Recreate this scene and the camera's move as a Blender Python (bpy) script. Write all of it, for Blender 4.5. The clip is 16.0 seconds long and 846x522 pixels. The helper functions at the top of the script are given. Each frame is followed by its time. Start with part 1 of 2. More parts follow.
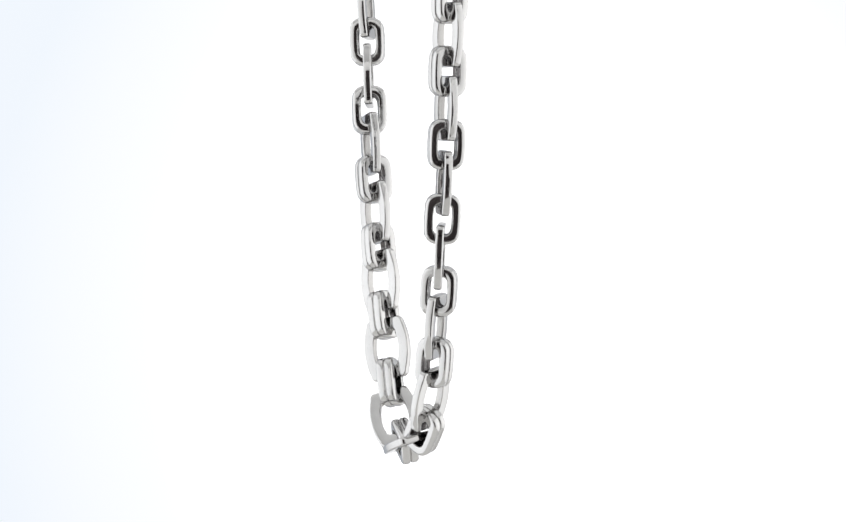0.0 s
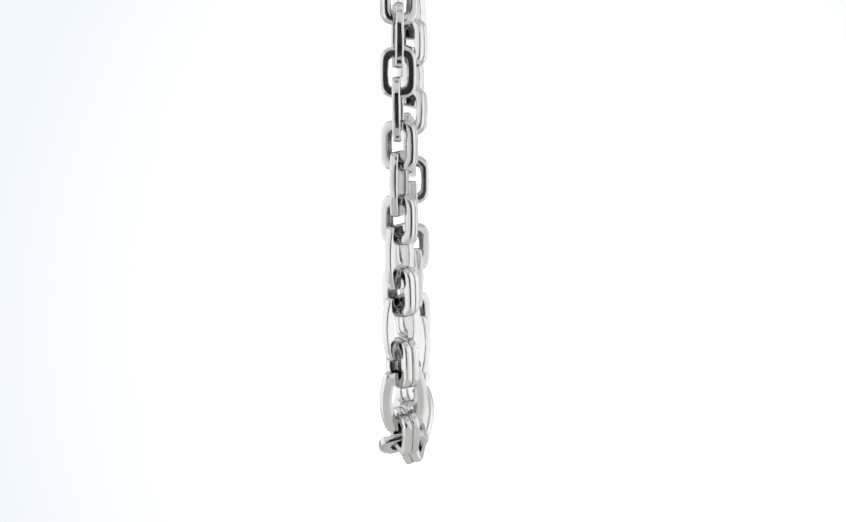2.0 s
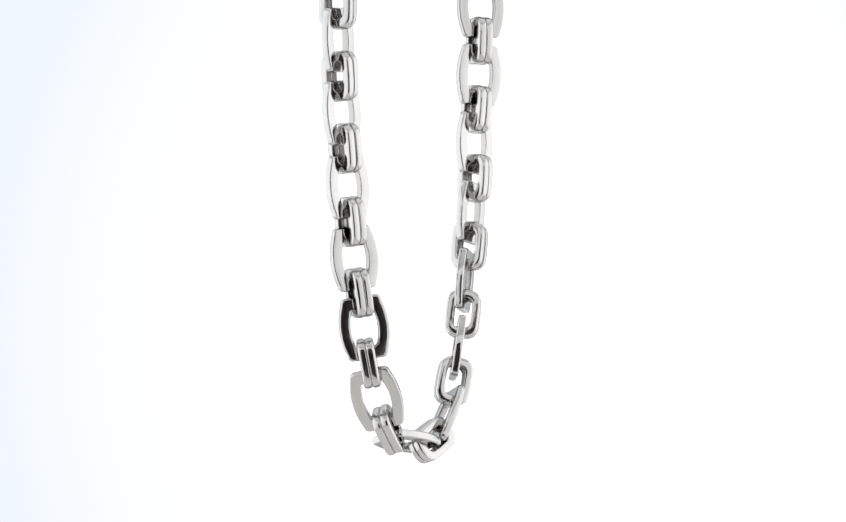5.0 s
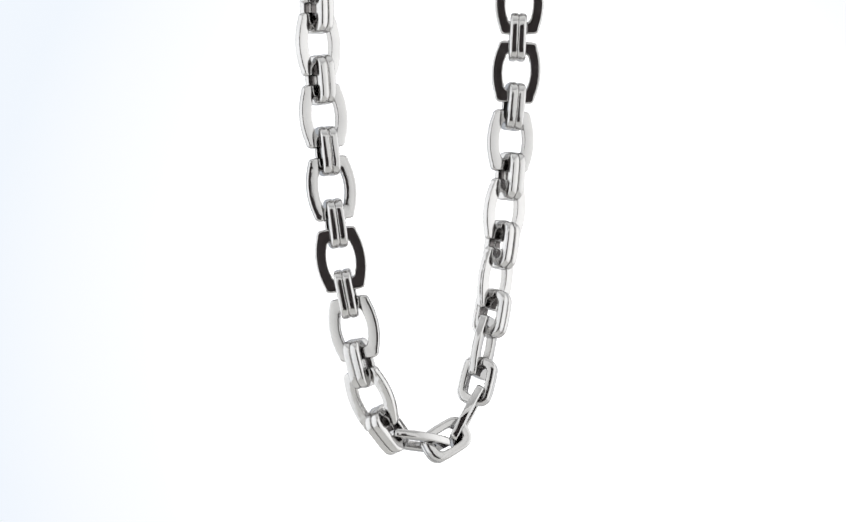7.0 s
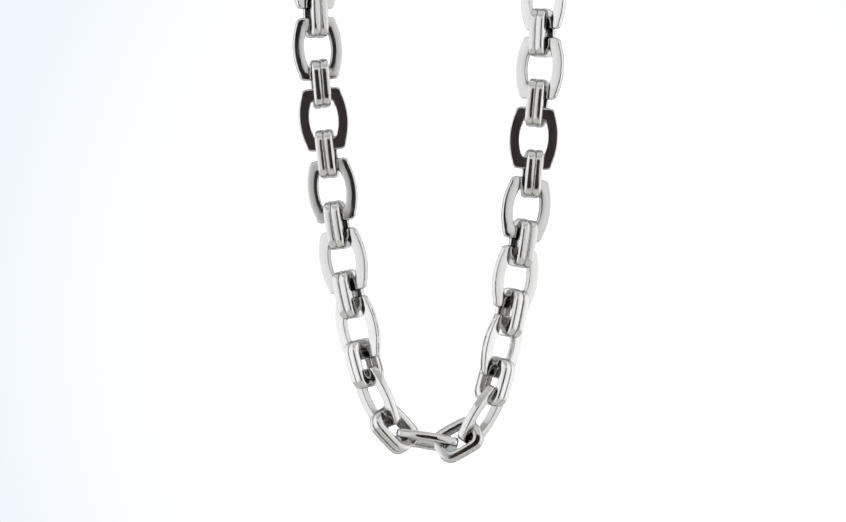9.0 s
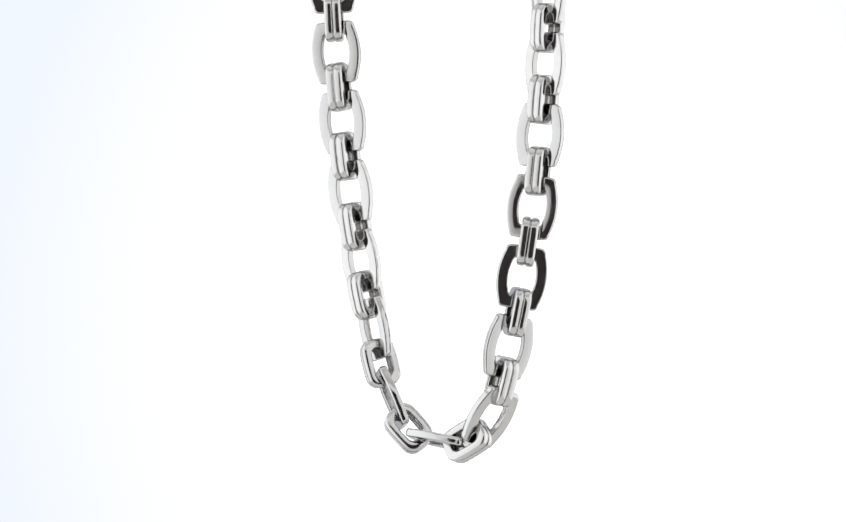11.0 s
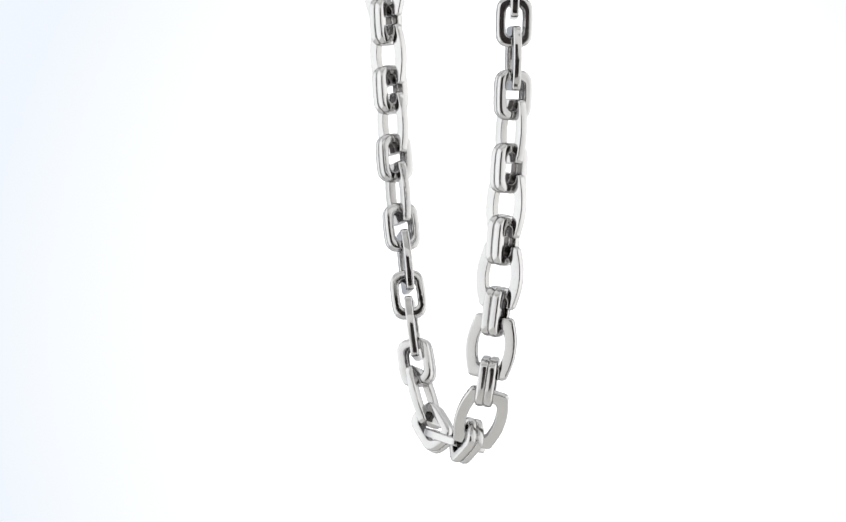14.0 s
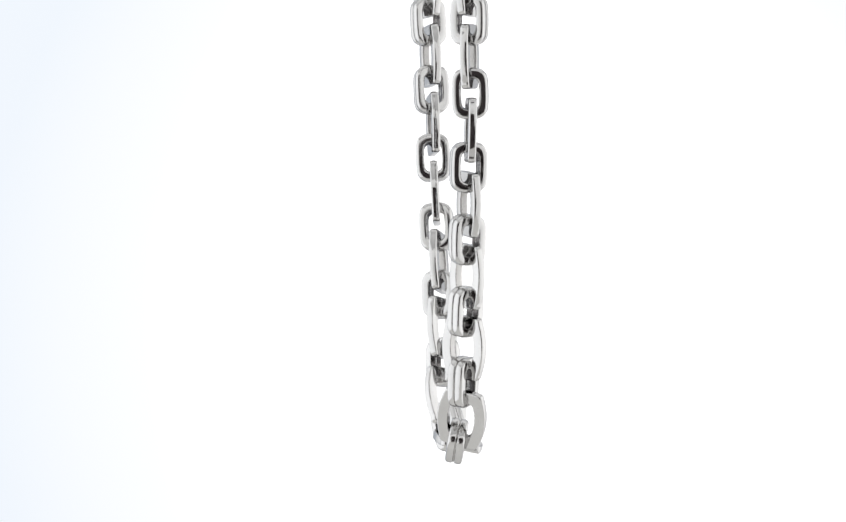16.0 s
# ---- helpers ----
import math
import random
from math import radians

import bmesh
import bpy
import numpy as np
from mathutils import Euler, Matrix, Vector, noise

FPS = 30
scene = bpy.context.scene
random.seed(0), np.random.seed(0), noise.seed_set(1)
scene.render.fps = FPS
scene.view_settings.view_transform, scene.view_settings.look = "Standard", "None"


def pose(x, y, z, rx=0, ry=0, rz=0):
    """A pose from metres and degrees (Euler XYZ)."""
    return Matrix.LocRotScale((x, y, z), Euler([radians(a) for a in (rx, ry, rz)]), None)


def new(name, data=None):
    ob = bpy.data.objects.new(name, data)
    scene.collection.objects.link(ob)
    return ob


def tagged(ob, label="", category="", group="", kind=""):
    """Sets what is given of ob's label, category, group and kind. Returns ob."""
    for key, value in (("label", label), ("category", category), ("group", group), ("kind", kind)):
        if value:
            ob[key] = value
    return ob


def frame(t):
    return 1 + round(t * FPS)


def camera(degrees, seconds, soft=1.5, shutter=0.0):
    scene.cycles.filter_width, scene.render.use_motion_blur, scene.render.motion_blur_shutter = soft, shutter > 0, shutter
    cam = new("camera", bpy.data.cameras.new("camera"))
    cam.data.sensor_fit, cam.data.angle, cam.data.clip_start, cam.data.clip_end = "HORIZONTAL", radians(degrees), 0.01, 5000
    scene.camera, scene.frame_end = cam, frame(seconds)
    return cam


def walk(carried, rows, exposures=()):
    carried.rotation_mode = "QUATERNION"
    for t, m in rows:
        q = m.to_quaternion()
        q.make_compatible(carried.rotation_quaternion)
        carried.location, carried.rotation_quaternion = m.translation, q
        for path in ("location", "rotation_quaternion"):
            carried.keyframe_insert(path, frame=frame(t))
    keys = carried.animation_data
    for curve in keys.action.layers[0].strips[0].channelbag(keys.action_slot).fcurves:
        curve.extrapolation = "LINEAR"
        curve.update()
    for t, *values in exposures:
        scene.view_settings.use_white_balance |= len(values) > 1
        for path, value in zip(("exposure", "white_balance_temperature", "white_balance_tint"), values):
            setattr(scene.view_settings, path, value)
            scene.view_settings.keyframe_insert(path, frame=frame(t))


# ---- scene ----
cam = camera(13.95, 16.0, soft=1.5)
U = 0.00012                       # chain unit: 0.12 mm
EYE = (0.0, -6407 * U, 0.0)
STAND = pose(*EYE, 91.824, 0, 0.126) @ pose(0, 0, 0, 0, 0, -0.73)
walk(cam, [(0.0, STAND), (16.0, STAND)])

# ---- world: the unlit room round the photo tent ----
world = bpy.data.worlds.new("room")
scene.world = world
world.use_nodes = True
world.node_tree.nodes["Background"].inputs[0].default_value = (0.9, 0.95, 1.0, 1)
world.node_tree.nodes["Background"].inputs[1].default_value = 0.02
scene.view_settings.exposure = 0.0

# emission strengths of the tent panels and the backdrop; no lamp objects
LEFT_LIGHT, RIGHT_LIGHT, TOP_LIGHT, BACK_GLOW, FRONT_GLOW, FLOOR_GLOW = 1.3, 1.28, 0.8, 1.5, 0.2, 0.6


# ---- materials ----
def material(name):
    m = bpy.data.materials.new(name)
    m.use_nodes = True
    nt = m.node_tree
    return m, nt, nt.nodes["Principled BSDF"]


def noise_node(nt, scale, detail=3.0, coords="Object"):
    tc = nt.nodes.new("ShaderNodeTexCoord")
    n = nt.nodes.new("ShaderNodeTexNoise")
    n.inputs["Scale"].default_value = scale
    n.inputs["Detail"].default_value = detail
    nt.links.new(tc.outputs[coords], n.inputs["Vector"])
    return n


def ramp(nt, source, stops):
    r = nt.nodes.new("ShaderNodeValToRGB")
    while len(r.color_ramp.elements) < len(stops):
        r.color_ramp.elements.new(0.5)
    for e, (p, c) in zip(r.color_ramp.elements, stops):
        e.position = p
        e.color = (*c, 1) if len(c) == 3 else c
    nt.links.new(source, r.inputs["Fac"])
    return r


def grey(v):
    return (v, v, v)


def steel(name, base, rough_lo, rough_hi, bump):
    m, nt, b = material(name)
    b.inputs["Metallic"].default_value = 1.0
    b.inputs["Specular Tint"].default_value = (0.56, 0.56, 0.57, 1)
    smudge = noise_node(nt, 260.0, 4.0)
    col = ramp(nt, smudge.outputs["Fac"], [(0.3, tuple(c * 0.93 for c in base)), (0.7, base)])
    nt.links.new(col.outputs["Color"], b.inputs["Base Color"])
    r = ramp(nt, smudge.outputs["Fac"], [(0.45, grey(rough_lo)), (0.8, grey(rough_hi))])
    nt.links.new(r.outputs["Color"], b.inputs["Roughness"])
    ripple = noise_node(nt, 420.0, 2.0)
    bp = nt.nodes.new("ShaderNodeBump")
    bp.inputs["Strength"].default_value = bump
    bp.inputs["Distance"].default_value = 0.0001
    nt.links.new(ripple.outputs["Fac"], bp.inputs["Height"])
    nt.links.new(bp.outputs["Normal"], b.inputs["Normal"])
    return m


STEEL = steel("polished_steel", (0.66, 0.655, 0.65), 0.04, 0.2, 0.14)
STEEL_INNER = steel("less_polished_steel", (0.55, 0.54, 0.53), 0.14, 0.34, 0.3)
# base colour darkened to paint the shade inside the double links' holes
STEEL_HOLE_SHADE = steel("steel_shaded_in_hole", (0.16, 0.15, 0.148), 0.14, 0.3, 0.2)
STEEL_DARK = steel("steel_in_groove", (0.5, 0.49, 0.48), 0.2, 0.3, 0.1)


def cloth(name, base):
    m, nt, b = material(name)
    n = noise_node(nt, 9.0)
    col = ramp(nt, n.outputs["Fac"], [(0.3, tuple(c * 0.96 for c in base)), (0.7, base)])
    nt.links.new(col.outputs["Color"], b.inputs["Base Color"])
    b.inputs["Roughness"].default_value = 0.9
    weave = noise_node(nt, 900.0, 1.0)
    bp = nt.nodes.new("ShaderNodeBump")
    bp.inputs["Strength"].default_value = 0.1
    bp.inputs["Distance"].default_value = 0.0005
    nt.links.new(weave.outputs["Fac"], bp.inputs["Height"])
    nt.links.new(bp.outputs["Normal"], b.inputs["Normal"])
    return m


DARK_CLOTH = cloth("dark_cloth", (0.21, 0.182, 0.184))


def painted_glow_diffuser(name, tint, strength, centre, reach, edge):
    """White cloth whose emission stands in for a lamp behind it. Painted falloff: the glow changes from the centre to
    edge times as much at the rim.
    """
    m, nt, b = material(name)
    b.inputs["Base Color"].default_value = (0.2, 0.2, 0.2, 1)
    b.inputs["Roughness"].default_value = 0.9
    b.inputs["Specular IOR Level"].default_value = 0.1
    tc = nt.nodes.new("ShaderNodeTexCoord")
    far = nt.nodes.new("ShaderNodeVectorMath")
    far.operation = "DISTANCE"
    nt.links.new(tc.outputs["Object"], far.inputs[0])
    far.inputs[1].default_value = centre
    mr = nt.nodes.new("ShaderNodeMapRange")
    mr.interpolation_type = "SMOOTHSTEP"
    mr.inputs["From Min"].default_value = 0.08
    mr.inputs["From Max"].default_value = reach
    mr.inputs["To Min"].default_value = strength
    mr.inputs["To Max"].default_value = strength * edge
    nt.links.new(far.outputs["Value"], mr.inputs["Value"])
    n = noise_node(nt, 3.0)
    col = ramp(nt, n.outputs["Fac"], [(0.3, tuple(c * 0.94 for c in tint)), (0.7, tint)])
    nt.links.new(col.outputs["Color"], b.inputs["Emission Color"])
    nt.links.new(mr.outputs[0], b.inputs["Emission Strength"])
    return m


def painted_glow_backdrop():
    """Self-glowing white sheet; its falloff to pale blue towards one side is painted."""
    m, nt, b = material("painted_glow_backdrop")
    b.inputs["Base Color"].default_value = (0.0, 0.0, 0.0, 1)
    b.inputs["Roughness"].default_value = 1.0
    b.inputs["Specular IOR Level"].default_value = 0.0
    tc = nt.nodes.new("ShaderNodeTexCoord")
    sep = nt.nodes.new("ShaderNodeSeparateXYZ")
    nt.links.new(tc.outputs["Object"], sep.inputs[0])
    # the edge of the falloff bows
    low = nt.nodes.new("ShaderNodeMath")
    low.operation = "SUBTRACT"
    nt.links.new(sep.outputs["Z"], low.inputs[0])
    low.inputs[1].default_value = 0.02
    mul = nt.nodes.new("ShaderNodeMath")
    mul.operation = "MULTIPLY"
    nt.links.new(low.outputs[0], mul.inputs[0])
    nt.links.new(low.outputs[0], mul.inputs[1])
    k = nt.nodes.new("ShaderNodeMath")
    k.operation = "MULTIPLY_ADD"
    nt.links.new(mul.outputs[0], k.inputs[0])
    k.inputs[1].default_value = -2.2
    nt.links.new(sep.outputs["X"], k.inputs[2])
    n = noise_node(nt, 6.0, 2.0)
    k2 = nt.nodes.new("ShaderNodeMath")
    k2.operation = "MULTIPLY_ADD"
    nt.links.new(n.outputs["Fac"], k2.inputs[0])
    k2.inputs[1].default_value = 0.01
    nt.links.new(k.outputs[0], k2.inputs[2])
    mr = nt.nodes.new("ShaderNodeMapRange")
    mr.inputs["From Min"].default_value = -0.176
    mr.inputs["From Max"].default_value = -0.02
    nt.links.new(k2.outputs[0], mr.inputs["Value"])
    # the far upper corner is painted a little dimmer too
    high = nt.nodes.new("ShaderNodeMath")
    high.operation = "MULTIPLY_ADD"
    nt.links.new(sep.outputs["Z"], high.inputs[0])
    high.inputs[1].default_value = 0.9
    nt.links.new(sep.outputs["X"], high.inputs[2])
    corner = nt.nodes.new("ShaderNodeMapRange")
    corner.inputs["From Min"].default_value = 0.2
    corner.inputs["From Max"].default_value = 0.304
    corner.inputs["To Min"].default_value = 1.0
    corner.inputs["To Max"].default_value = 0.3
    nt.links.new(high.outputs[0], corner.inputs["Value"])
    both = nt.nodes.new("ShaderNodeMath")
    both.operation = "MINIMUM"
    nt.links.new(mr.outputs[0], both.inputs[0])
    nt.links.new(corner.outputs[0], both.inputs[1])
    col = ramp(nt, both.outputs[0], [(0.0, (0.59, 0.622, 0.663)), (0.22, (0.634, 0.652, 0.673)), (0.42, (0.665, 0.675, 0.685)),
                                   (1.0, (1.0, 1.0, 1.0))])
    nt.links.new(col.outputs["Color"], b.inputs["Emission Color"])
    b.inputs["Emission Strength"].default_value = BACK_GLOW
    return m


# ---- mesh helpers ----
def box(bm, x0, y0, z0, x1, y1, z1):
    v = [bm.verts.new((x, y, z)) for x in (x0, x1) for y in (y0, y1) for z in (z0, z1)]
    for f in ((0, 1, 3, 2), (4, 6, 7, 5), (0, 4, 5, 1), (2, 3, 7, 6), (0, 2, 6, 4), (1, 5, 7, 3)):
        bm.faces.new([v[i] for i in f])
    return v


def mesh_of(name, bm, mat, smooth_angle=None, inner=None):
    bmesh.ops.recalc_face_normals(bm, faces=bm.faces)
    me = bpy.data.meshes.new(name)
    bm.to_mesh(me)
    bm.free()
    me.materials.append(mat)
    me.materials.append(inner or mat)
    if smooth_angle:
        for p in me.polygons:
            p.use_smooth = True
        me.set_sharp_from_angle(angle=radians(smooth_angle))
    return me


def part(name, bm, mat, parent, label="", smooth_angle=None):
    ob = new(name, mesh_of(name, bm, mat, smooth_angle))
    ob.parent = parent
    if label:
        tagged(ob, label)
    return ob


# ---- the photo tent ----
X0, X1, Y0, Y1, Z0, Z1, T = -0.46, 0.46, -0.62, 0.62, -0.34, 0.46, 0.006


def panel(name, mat, boxes, label):
    bm = bmesh.new()
    for b in boxes:
        box(bm, *b)
    return tagged(new(name, mesh_of(name, bm, mat)), label, "studio wall", kind="structure")


OPEN_LEFT, OPEN_RIGHT, OPEN_LOW, OPEN_HIGH = 0.19, 0.215, 0.34, 0.27


def front_sheet(bm, outline):
    """A flat sheet of cloth in the front plane from its corners (x, z), with the tent cloth's thickness."""
    near = [bm.verts.new((x, Y0 - T, z)) for x, z in outline]
    far = [bm.verts.new((x, Y0, z)) for x, z in outline]
    bm.faces.new(near)
    bm.faces.new(far[::-1])
    for i in range(len(outline)):
        j = (i + 1) % len(outline)
        bm.faces.new((near[i], far[i], far[j], near[j]))


panel("backdrop", painted_glow_backdrop(), [(X0, Y1, Z0, X1, Y1 + T, Z1)], "white glowing backdrop sheet, fade to pale blue painted in")
# unseen glowing panels for the links' reflections, each with a painted falloff
panel("wall_left", painted_glow_diffuser("left_diffuser", (0.97, 0.985, 1.0), LEFT_LIGHT, (X0, 0.05, 0.06), 0.72, 0.74), [(X0 - T, Y0, Z0, X0, Y1, Z1)],
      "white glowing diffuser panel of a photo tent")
panel("wall_right", painted_glow_diffuser("right_diffuser", (1.0, 1.0, 0.995), RIGHT_LIGHT, (X1, 0.12, 0.06), 0.74, 0.6), [(X1, Y0, Z0, X1 + T, Y1, Z1)],
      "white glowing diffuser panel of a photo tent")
panel("ceiling", painted_glow_diffuser("top_diffuser", (1.0, 1.0, 1.0), TOP_LIGHT, (0, 0.1, Z1), 0.7, 0.5), [(X0, Y0, Z1, X1, Y1, Z1 + T)],
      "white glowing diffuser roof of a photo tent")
# glow added to the floor to brighten the links' lower reflections
panel("floor", painted_glow_diffuser("floor_added_glow", (1.0, 0.99, 0.955), FLOOR_GLOW, (0, 0, Z0), 0.7, 0.9), [(X0, Y0, Z0 - T, X1, Y1, Z0)], "white floor sheet of a photo tent with an added glow")
front = bmesh.new()
front_sheet(front, [(X0, Z0), (-OPEN_LEFT, Z0), (-OPEN_LEFT, Z1), (X0, Z1)])
front_sheet(front, [(-OPEN_LEFT, OPEN_HIGH), (OPEN_RIGHT, OPEN_HIGH), (OPEN_RIGHT, Z1), (-OPEN_LEFT, Z1)])
# unseen edge, slanted wider towards the floor to shape the links' dark reflections
front_sheet(front, [(OPEN_LOW, Z0), (X1, Z0), (X1, Z1), (OPEN_RIGHT, Z1), (OPEN_RIGHT, OPEN_HIGH), (OPEN_RIGHT, 0.13), (0.24, 0.065), (OPEN_LOW, -0.01)])
# added glow stands in for light on the cloth, painted dimmer round the opening
tagged(new("wall_front", mesh_of("wall_front", front, painted_glow_diffuser("front_added_glow", (1.0, 1.0, 0.99), FRONT_GLOW, (0, Y0, 0.0), 0.44, 4.2))),
       "white front cloth of a photo tent with an opening, added glow", "studio wall", kind="structure")
panel("wall_room", DARK_CLOTH, [
    (-0.5, -1.5 - T, -0.4, 0.5, -1.5, 0.5), (-0.5 - T, -1.5, -0.4, -0.5, Y0 - T, 0.5), (0.5, -1.5, -0.4, 0.5 + T, Y0 - T, 0.5),
    (-0.5, -1.5, 0.5, 0.5, Y0 - T, 0.5 + T), (-0.5, -1.5, -0.4 - T, 0.5, Y0 - T, -0.4)],
    "dark cloth walls of the unlit room")


# ---- the links ----
def round_outline(hw_mid, hw_end, hh, r, n=72, bow=2.0, end_bow=0.0):
    """Closed outline, upright: half width hw_mid in the middle and hw_end at the ends, half height hh, corner radius r."""
    raw = []
    side = 18
    # right side from bottom to top, top corner, top edge, and so on round
    def half_width(y):
        return hw_end + (hw_mid - hw_end) * (1 - abs(y / hh) ** bow)
    for i in range(side + 1):
        y = (-1 + 2 * i / side) * (hh - r)
        raw.append((half_width(y), y))
    cx, cy = half_width(hh - r) - r, hh - r
    for i in range(1, 9):
        a = math.pi / 2 * i / 8
        raw.append((cx + r * math.cos(a), cy + r * math.sin(a)))
    for i in range(1, 8):
        x = cx - 2 * cx * i / 8
        raw.append((x, hh + end_bow * (1 - (x / cx) ** 2)))
    for i in range(0, 8):
        a = math.pi / 2 + math.pi / 2 * i / 8
        raw.append((-cx + r * math.cos(a), cy + r * math.sin(a)))
    for i in range(side + 1):
        y = (1 - 2 * i / side) * (hh - r)
        raw.append((-half_width(y), y))
    for i in range(1, 9):
        a = math.pi + math.pi / 2 * i / 8
        raw.append((-cx + r * math.cos(a), -cy + r * math.sin(a)))
    for i in range(1, 8):
        x = -cx + 2 * cx * i / 8
        raw.append((x, -hh - end_bow * (1 - (x / cx) ** 2)))
    for i in range(0, 8):
        a = 1.5 * math.pi + math.pi / 2 * i / 8
        raw.append((cx + r * math.cos(a), -cy + r * math.sin(a)))
    return raw


def ring_bm(outer, inner, thick, front, back, hole, crown=0.0, rim=0.0):
    """A flat closed link from two outlines with the same count of points; it lies in the x z plane, upright along z,
    thick along y, its front towards +y. front, back, hole: width and depth of the rounded edges of the outer rim
    before and behind and of the hole; crown: bulge of the faces; rim: bulge of the outer edge."""
    bm = bmesh.new()
    h = thick / 2
    w = 16.0
    steps = [math.pi / 2 * k / 5 for k in range(6)]

    def side(cut):
        """From the outer rim to the hole over one face."""
        (wide, deep), (iw, deep_in) = cut, hole
        pts = [(wide / w * (1 - math.cos(a)), h - deep + deep * math.sin(a)) for a in steps]
        lo, hi = wide / w, 1 - iw / w
        pts += [(lo + (hi - lo) * k / 6, h + crown * (1 - (k / 3 - 1) ** 2)) for k in range(1, 6)]
        pts += [(1 - iw / w * (1 - math.cos(a)), h - deep_in + deep_in * math.sin(a)) for a in reversed(steps)]
        return pts
    f, r = side(front), side(back)
    top, low = h - front[1], -(h - back[1])
    edge = [(-rim / w * (1 - (2 * k / 5 - 1) ** 2), low + (top - low) * k / 5) for k in (1, 2, 3, 4)]
    section = f + [(1.0, 0.0)] + [(u, -y) for u, y in reversed(r)] + edge
    inner_wall = range(len(f) - 2, len(f) + 2)
    loops = [[bm.verts.new(((ax + (bx - ax) * u) * U, y * U, (az + (bz - az) * u) * U)) for (ax, az), (bx, bz) in zip(outer, inner)]
             for u, y in section]
    k = len(outer)
    for a in range(len(loops)):
        p, q = loops[a], loops[(a + 1) % len(loops)]
        for i in range(k):
            j = (i + 1) % k
            bm.faces.new((p[i], p[j], q[j], q[i])).material_index = 1 if a in inner_wall else 0
    return bm


PLATE_OUT = round_outline(46.6, 33.8, 58.4, 10.0, bow=2.0, end_bow=0.6)
PLATE_IN = round_outline(26.0, 18.5, 36.0, 10, bow=2.0)
DOUBLE_OUT = round_outline(32.6, 29.4, 45.4, 22, bow=2.2, end_bow=0.7)
DOUBLE_IN = round_outline(17.2, 15.5, 28.8, 12.5, bow=2.2)
CORE_OUT = round_outline(30.2, 27.2, 43.2, 20, bow=2.2)
CORE_IN = round_outline(18.6, 16.8, 30.2, 12, bow=2.2)
PLATE_MESH = mesh_of("plate_link", ring_bm(PLATE_OUT, PLATE_IN, 15.0, (2.3, 3.6), (2.3, 3.6), (1.6, 1.6), 0.28, 0.2), STEEL, 50, STEEL_INNER)
LAYER_MESH = mesh_of("ring_layer", ring_bm(DOUBLE_OUT, DOUBLE_IN, 15.0, (6.0, 5.0), (2.0, 2.0), (2.0, 2.0), 0.22, 0.3), STEEL, 50, STEEL_HOLE_SHADE)
CORE_MESH = mesh_of("double_link", ring_bm(CORE_OUT, CORE_IN, 8.0, (0.6, 0.6), (0.6, 0.6), (0.6, 0.6)), STEEL_DARK, 28)

# centres of the links in chain units from the turning axis, and the turn in degrees at which the plates' ribbon
# faces the camera there: down one strand, and up the other
DOWN = [
    ("P", -213.3, 24.5, 866.5, 38.0),
    ("C", -211.8, 26.0, 802.2, 32.0),
    ("P", -210.8, 26.9, 736.4, 23.0),
    ("C", -209.6, 28.2, 669.5, 18.0),
    ("P", -206.8, 31.1, 603.9, 12.0),
    ("C", -202.3, 31.4, 538.3, 6.3),
    ("P", -196.9, 33.4, 472.1, 2.0),
    ("C", -190.8, 32.6, 407.0, -7.0),
    ("P", -182.3, 34.6, 338.8, -7.8),
    ("C", -174.0, 35.8, 273.8, -15.2),
    ("P", -163.5, 37.9, 207.7, -21.6),
    ("C", -152.7, 37.4, 144.7, -27.0),
    ("P", -137.8, 38.9, 80.7, -36.4),
    ("C", -127.2, 39.0, 16.3, -49.0),
    ("P", -104.5, 40.8, -49.5, -58.0),
]
UP = [
    ("P", 91.5, 47.8, -86.1, 67.6),
    ("C", 115.5, 48.4, -20.4, 54.0),
    ("P", 129.4, 49.3, 42.9, 46.7),
    ("C", 147.6, 50.3, 107.3, 35.9),
    ("P", 157.0, 53.1, 171.0, 28.8),
    ("C", 170.7, 52.6, 236.3, 21.1),
    ("P", 179.1, 55.2, 300.4, 13.9),
    ("C", 191.4, 54.1, 366.2, 6.9),
    ("P", 195.2, 58.1, 433.0, -1.3),
    ("C", 202.4, 57.7, 498.7, -11.6),
    ("P", 208.8, 56.3, 564.4, -20.6),
    ("C", 212.8, 56.2, 630.1, -23.5),
    ("P", 217.2, 56.9, 694.7, -29.5),
    ("C", 216.8, 60.6, 760.1, -35.0),
    ("P", 218.7, 62.5, 825.9, -38.0),
]
# the bottom of the loop: centre, direction of the face, direction along the chain
BOTTOM = [
    ("C", (-72.2, 42.4, -107.0), (0.45, -0.85, 0.275), (0.66, 0.117, -0.741)),
    ("P", (-12.0, 51.9, -129.8), (0.16, 0.235, 0.958), (0.985, -0.007, -0.17)),
    ("C", (46.5, 43.4, -129.1), (-0.144, -0.964, 0.222), (0.878, -0.022, 0.477)),
]


def link_pose(centre, along, face):
    """z along the strand, y along the link's face."""
    along = along.normalized()
    face = (face - along * face.dot(along)).normalized()
    m = Matrix((face.cross(along), face, along)).transposed().to_4x4()
    m.translation = centre * U
    return m


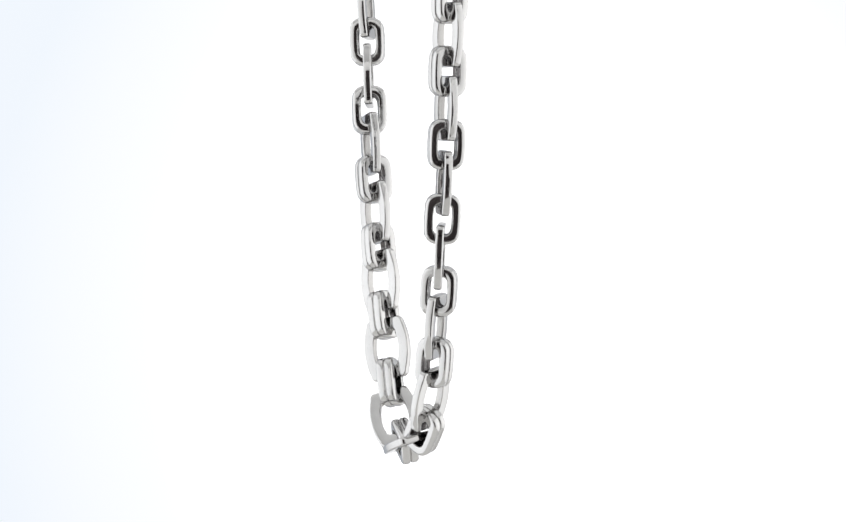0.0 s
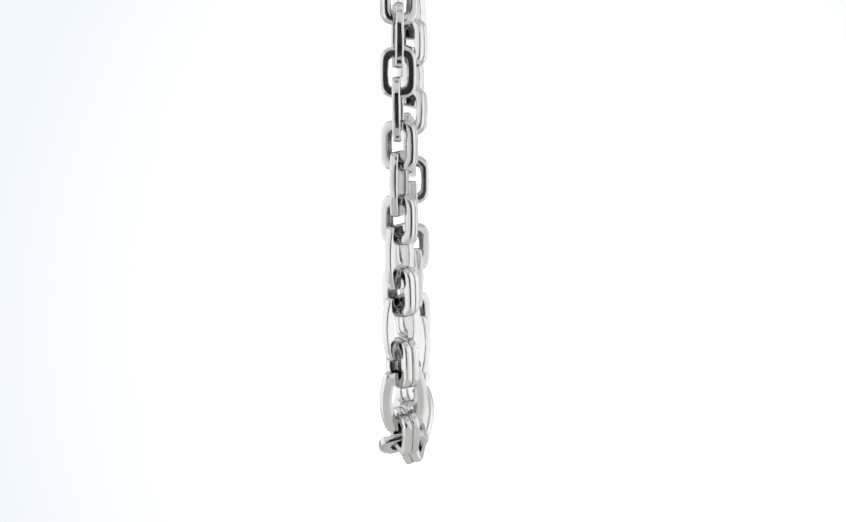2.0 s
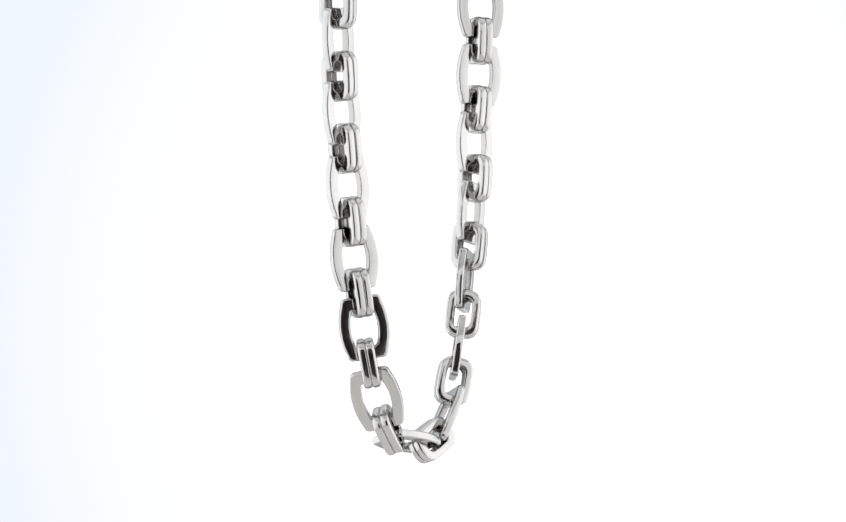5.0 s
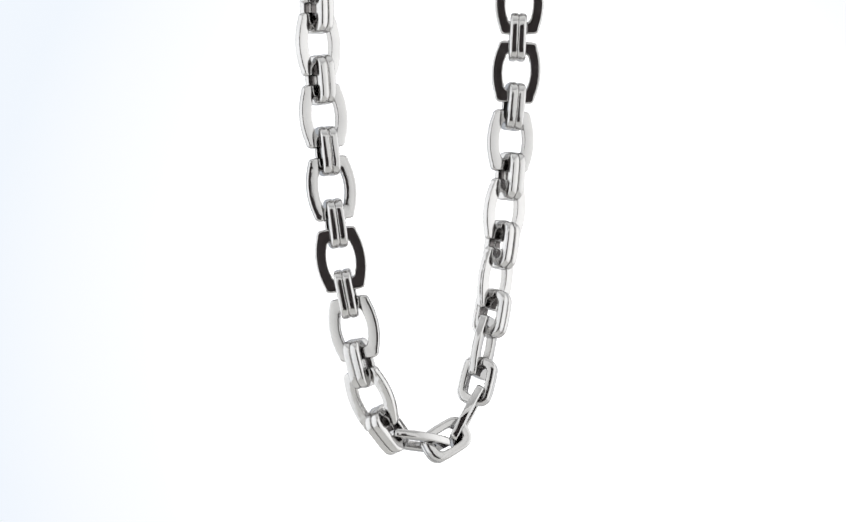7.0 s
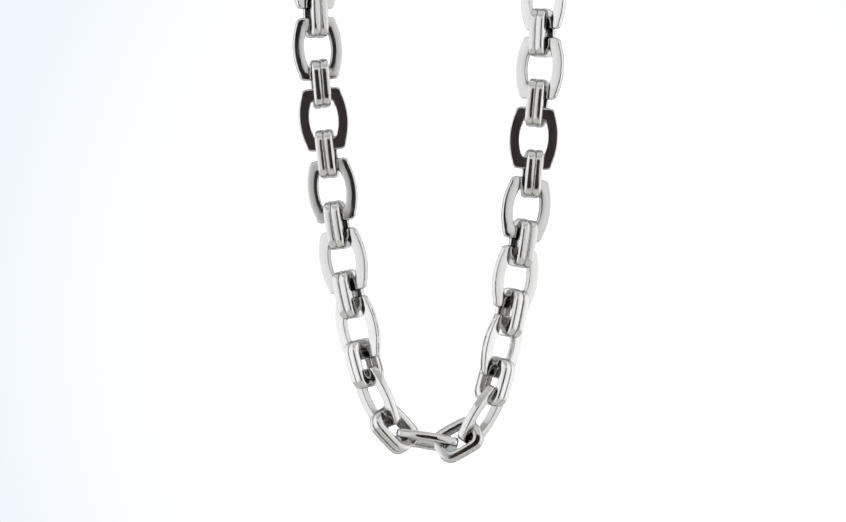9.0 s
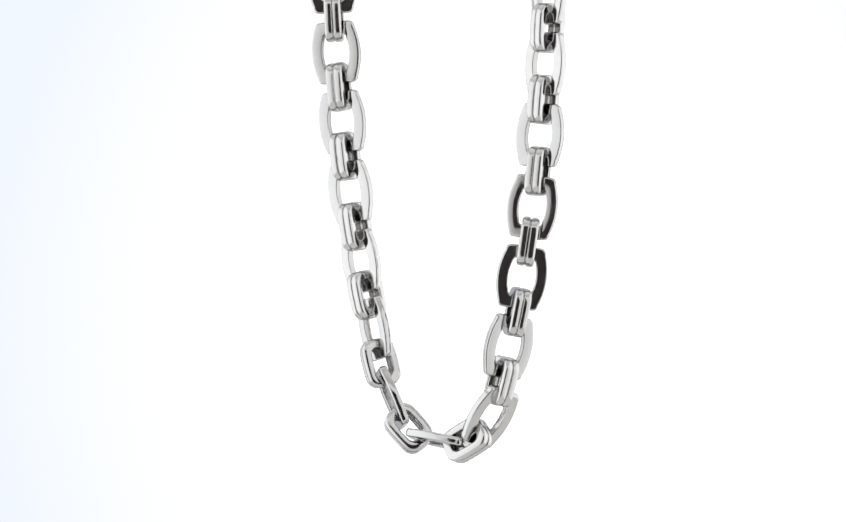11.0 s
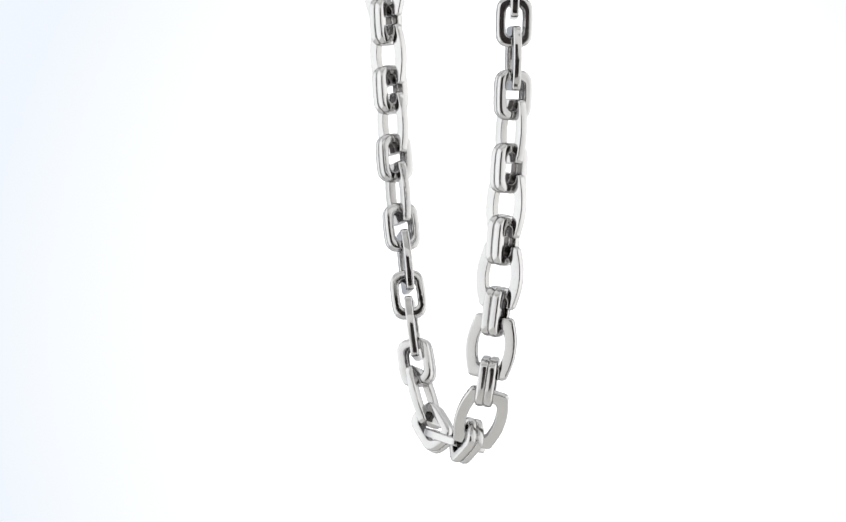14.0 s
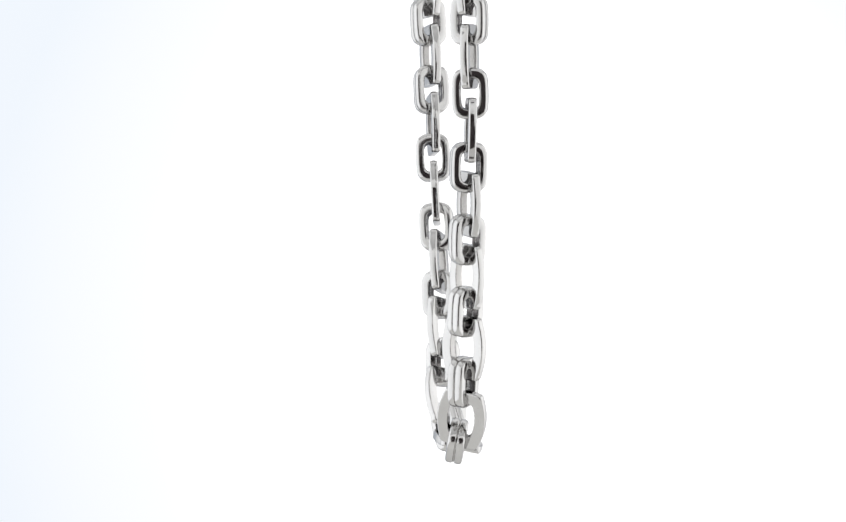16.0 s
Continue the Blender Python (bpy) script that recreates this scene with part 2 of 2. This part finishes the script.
def link_frames():
    """Kind and pose of every link from one end of the chain to the other."""
    middle = [Vector(c) for _, c, _, _ in BOTTOM]
    out = []
    for strand, before, after in ((DOWN, [], middle[:1]), (UP, middle[-1:], [])):
        row = before + [Vector(c[1:4]) for c in strand] + after
        for c in strand:
            here = Vector(c[1:4])
            i = row.index(here)
            along = row[min(i + 1, len(row) - 1)] - row[max(i - 1, 0)]
            a = radians(-90 + c[4])
            face = Vector((-math.cos(a), -math.sin(a), 0))
            if c[0] == "C":
                face = along.normalized().cross(face)
            out.append((c[0], link_pose(here, along, face)))
    bottom = [(kind, link_pose(Vector(c), Vector(along), Vector(face))) for kind, c, face, along in BOTTOM]
    return out[:len(DOWN)] + bottom + out[len(DOWN):]


def build_necklace():
    base = tagged(new("necklace"), "polished steel chain necklace of plate and double links, hanging", "necklace")
    rng = random.Random(7)
    for kind, m in link_frames():
        if kind == "C":
            core = new("double_link", CORE_MESH)
            core.parent = base
            core.matrix_basis = m
            for s in (-1, 1):
                layer = new("ring_layer", LAYER_MESH)
                layer.parent = core
                layer.matrix_basis = pose(rng.uniform(-0.5, 0.5) * U, s * 8.6 * U, rng.uniform(-0.5, 0.5) * U, rng.uniform(-0.5, 0.5), 0,
                                          rng.uniform(-2.2, 2.2) + (0 if s > 0 else 180))
        else:
            plate = new("plate_link", PLATE_MESH)
            plate.parent = base
            plate.matrix_basis = m
    return base


necklace = build_necklace()


def tube(bm, path, r, n=12):
    loops = []
    for i, p in enumerate(path):
        p = Vector(p)
        d = (Vector(path[min(i + 1, len(path) - 1)]) - Vector(path[max(i - 1, 0)])).normalized()
        a = d.orthogonal().normalized() if not loops else (ref - d * ref.dot(d)).normalized()
        ref = a
        b = d.cross(a)
        loops.append([bm.verts.new(p + (a * math.cos(2 * math.pi * k / n) + b * math.sin(2 * math.pi * k / n)) * r) for k in range(n)])
    for p, q in zip(loops, loops[1:]):
        for k in range(n):
            bm.faces.new((p[k], p[(k + 1) % n], q[(k + 1) % n], q[k]))
    bm.faces.new(loops[0][::-1])
    bm.faces.new(loops[-1])


def build_hanger():
    """The turning arm over the picture's top, from which both ends of the chain hang."""
    base = tagged(new("display_hanger"), "slim white metal turning arm that carries the necklace", "hanger")
    white, nt, b = material("white_paint")
    n = noise_node(nt, 60.0)
    col = ramp(nt, n.outputs["Fac"], [(0.3, grey(0.74)), (0.7, grey(0.8))])
    nt.links.new(col.outputs["Color"], b.inputs["Base Color"])
    b.inputs["Roughness"].default_value = 0.4
    top = 1040 * U
    bm = bmesh.new()
    tube(bm, [(-235 * U, 24 * U, top), (0, 45 * U, top), (240 * U, 66 * U, top)], 0.0025)
    part("arm", bm, white, base, smooth_angle=40)
    bm = bmesh.new()
    tube(bm, [(0, 45 * U, top), (0, 20 * U, top + 0.015), (0, 0, top + 0.03), (0, 0, Z1)], 0.003)
    part("spindle", bm, white, base, smooth_angle=40)
    for x, y, z in (DOWN[0][1:4], UP[-1][1:4]):
        bm = bmesh.new()
        reach = z + 45
        pts = [(x * U, y * U, top)]
        pts += [(x * U, y * U, (reach + 30) * U)]
        for k in range(9):
            a = math.pi * k / 8
            pts.append((x * U, (y + 22 - 22 * math.cos(a)) * U, (reach - 22 * math.sin(a) + 8) * U))
        tube(bm, pts, 0.0009)
        part("hook", bm, white, base, smooth_angle=40)
    return base


hanger = build_hanger()
SPEED = -11.97                    # degrees a second


# the hanging chain's slight sway across the view: seconds, chain units
SWAY = [(0, 3.3), (2, -0.9), (3, -1.5), (4, -2.4), (6.5, -0.7), (8, -0.9), (9, 0.8), (11.5, 4.0), (12.5, 3.9), (13.5, 2.3), (15, -0.9), (16, -4.0)]


def sway(t):
    return float(np.interp(t, [k for k, _ in SWAY], [v for _, v in SWAY])) * U


def motions():
    for thing in (necklace, hanger):
        walk(thing, [(k / 4, pose(sway(k / 4), 0, 0, 0, 0, SPEED * (k / 4 - 9.0))) for k in range(65)])


motions()
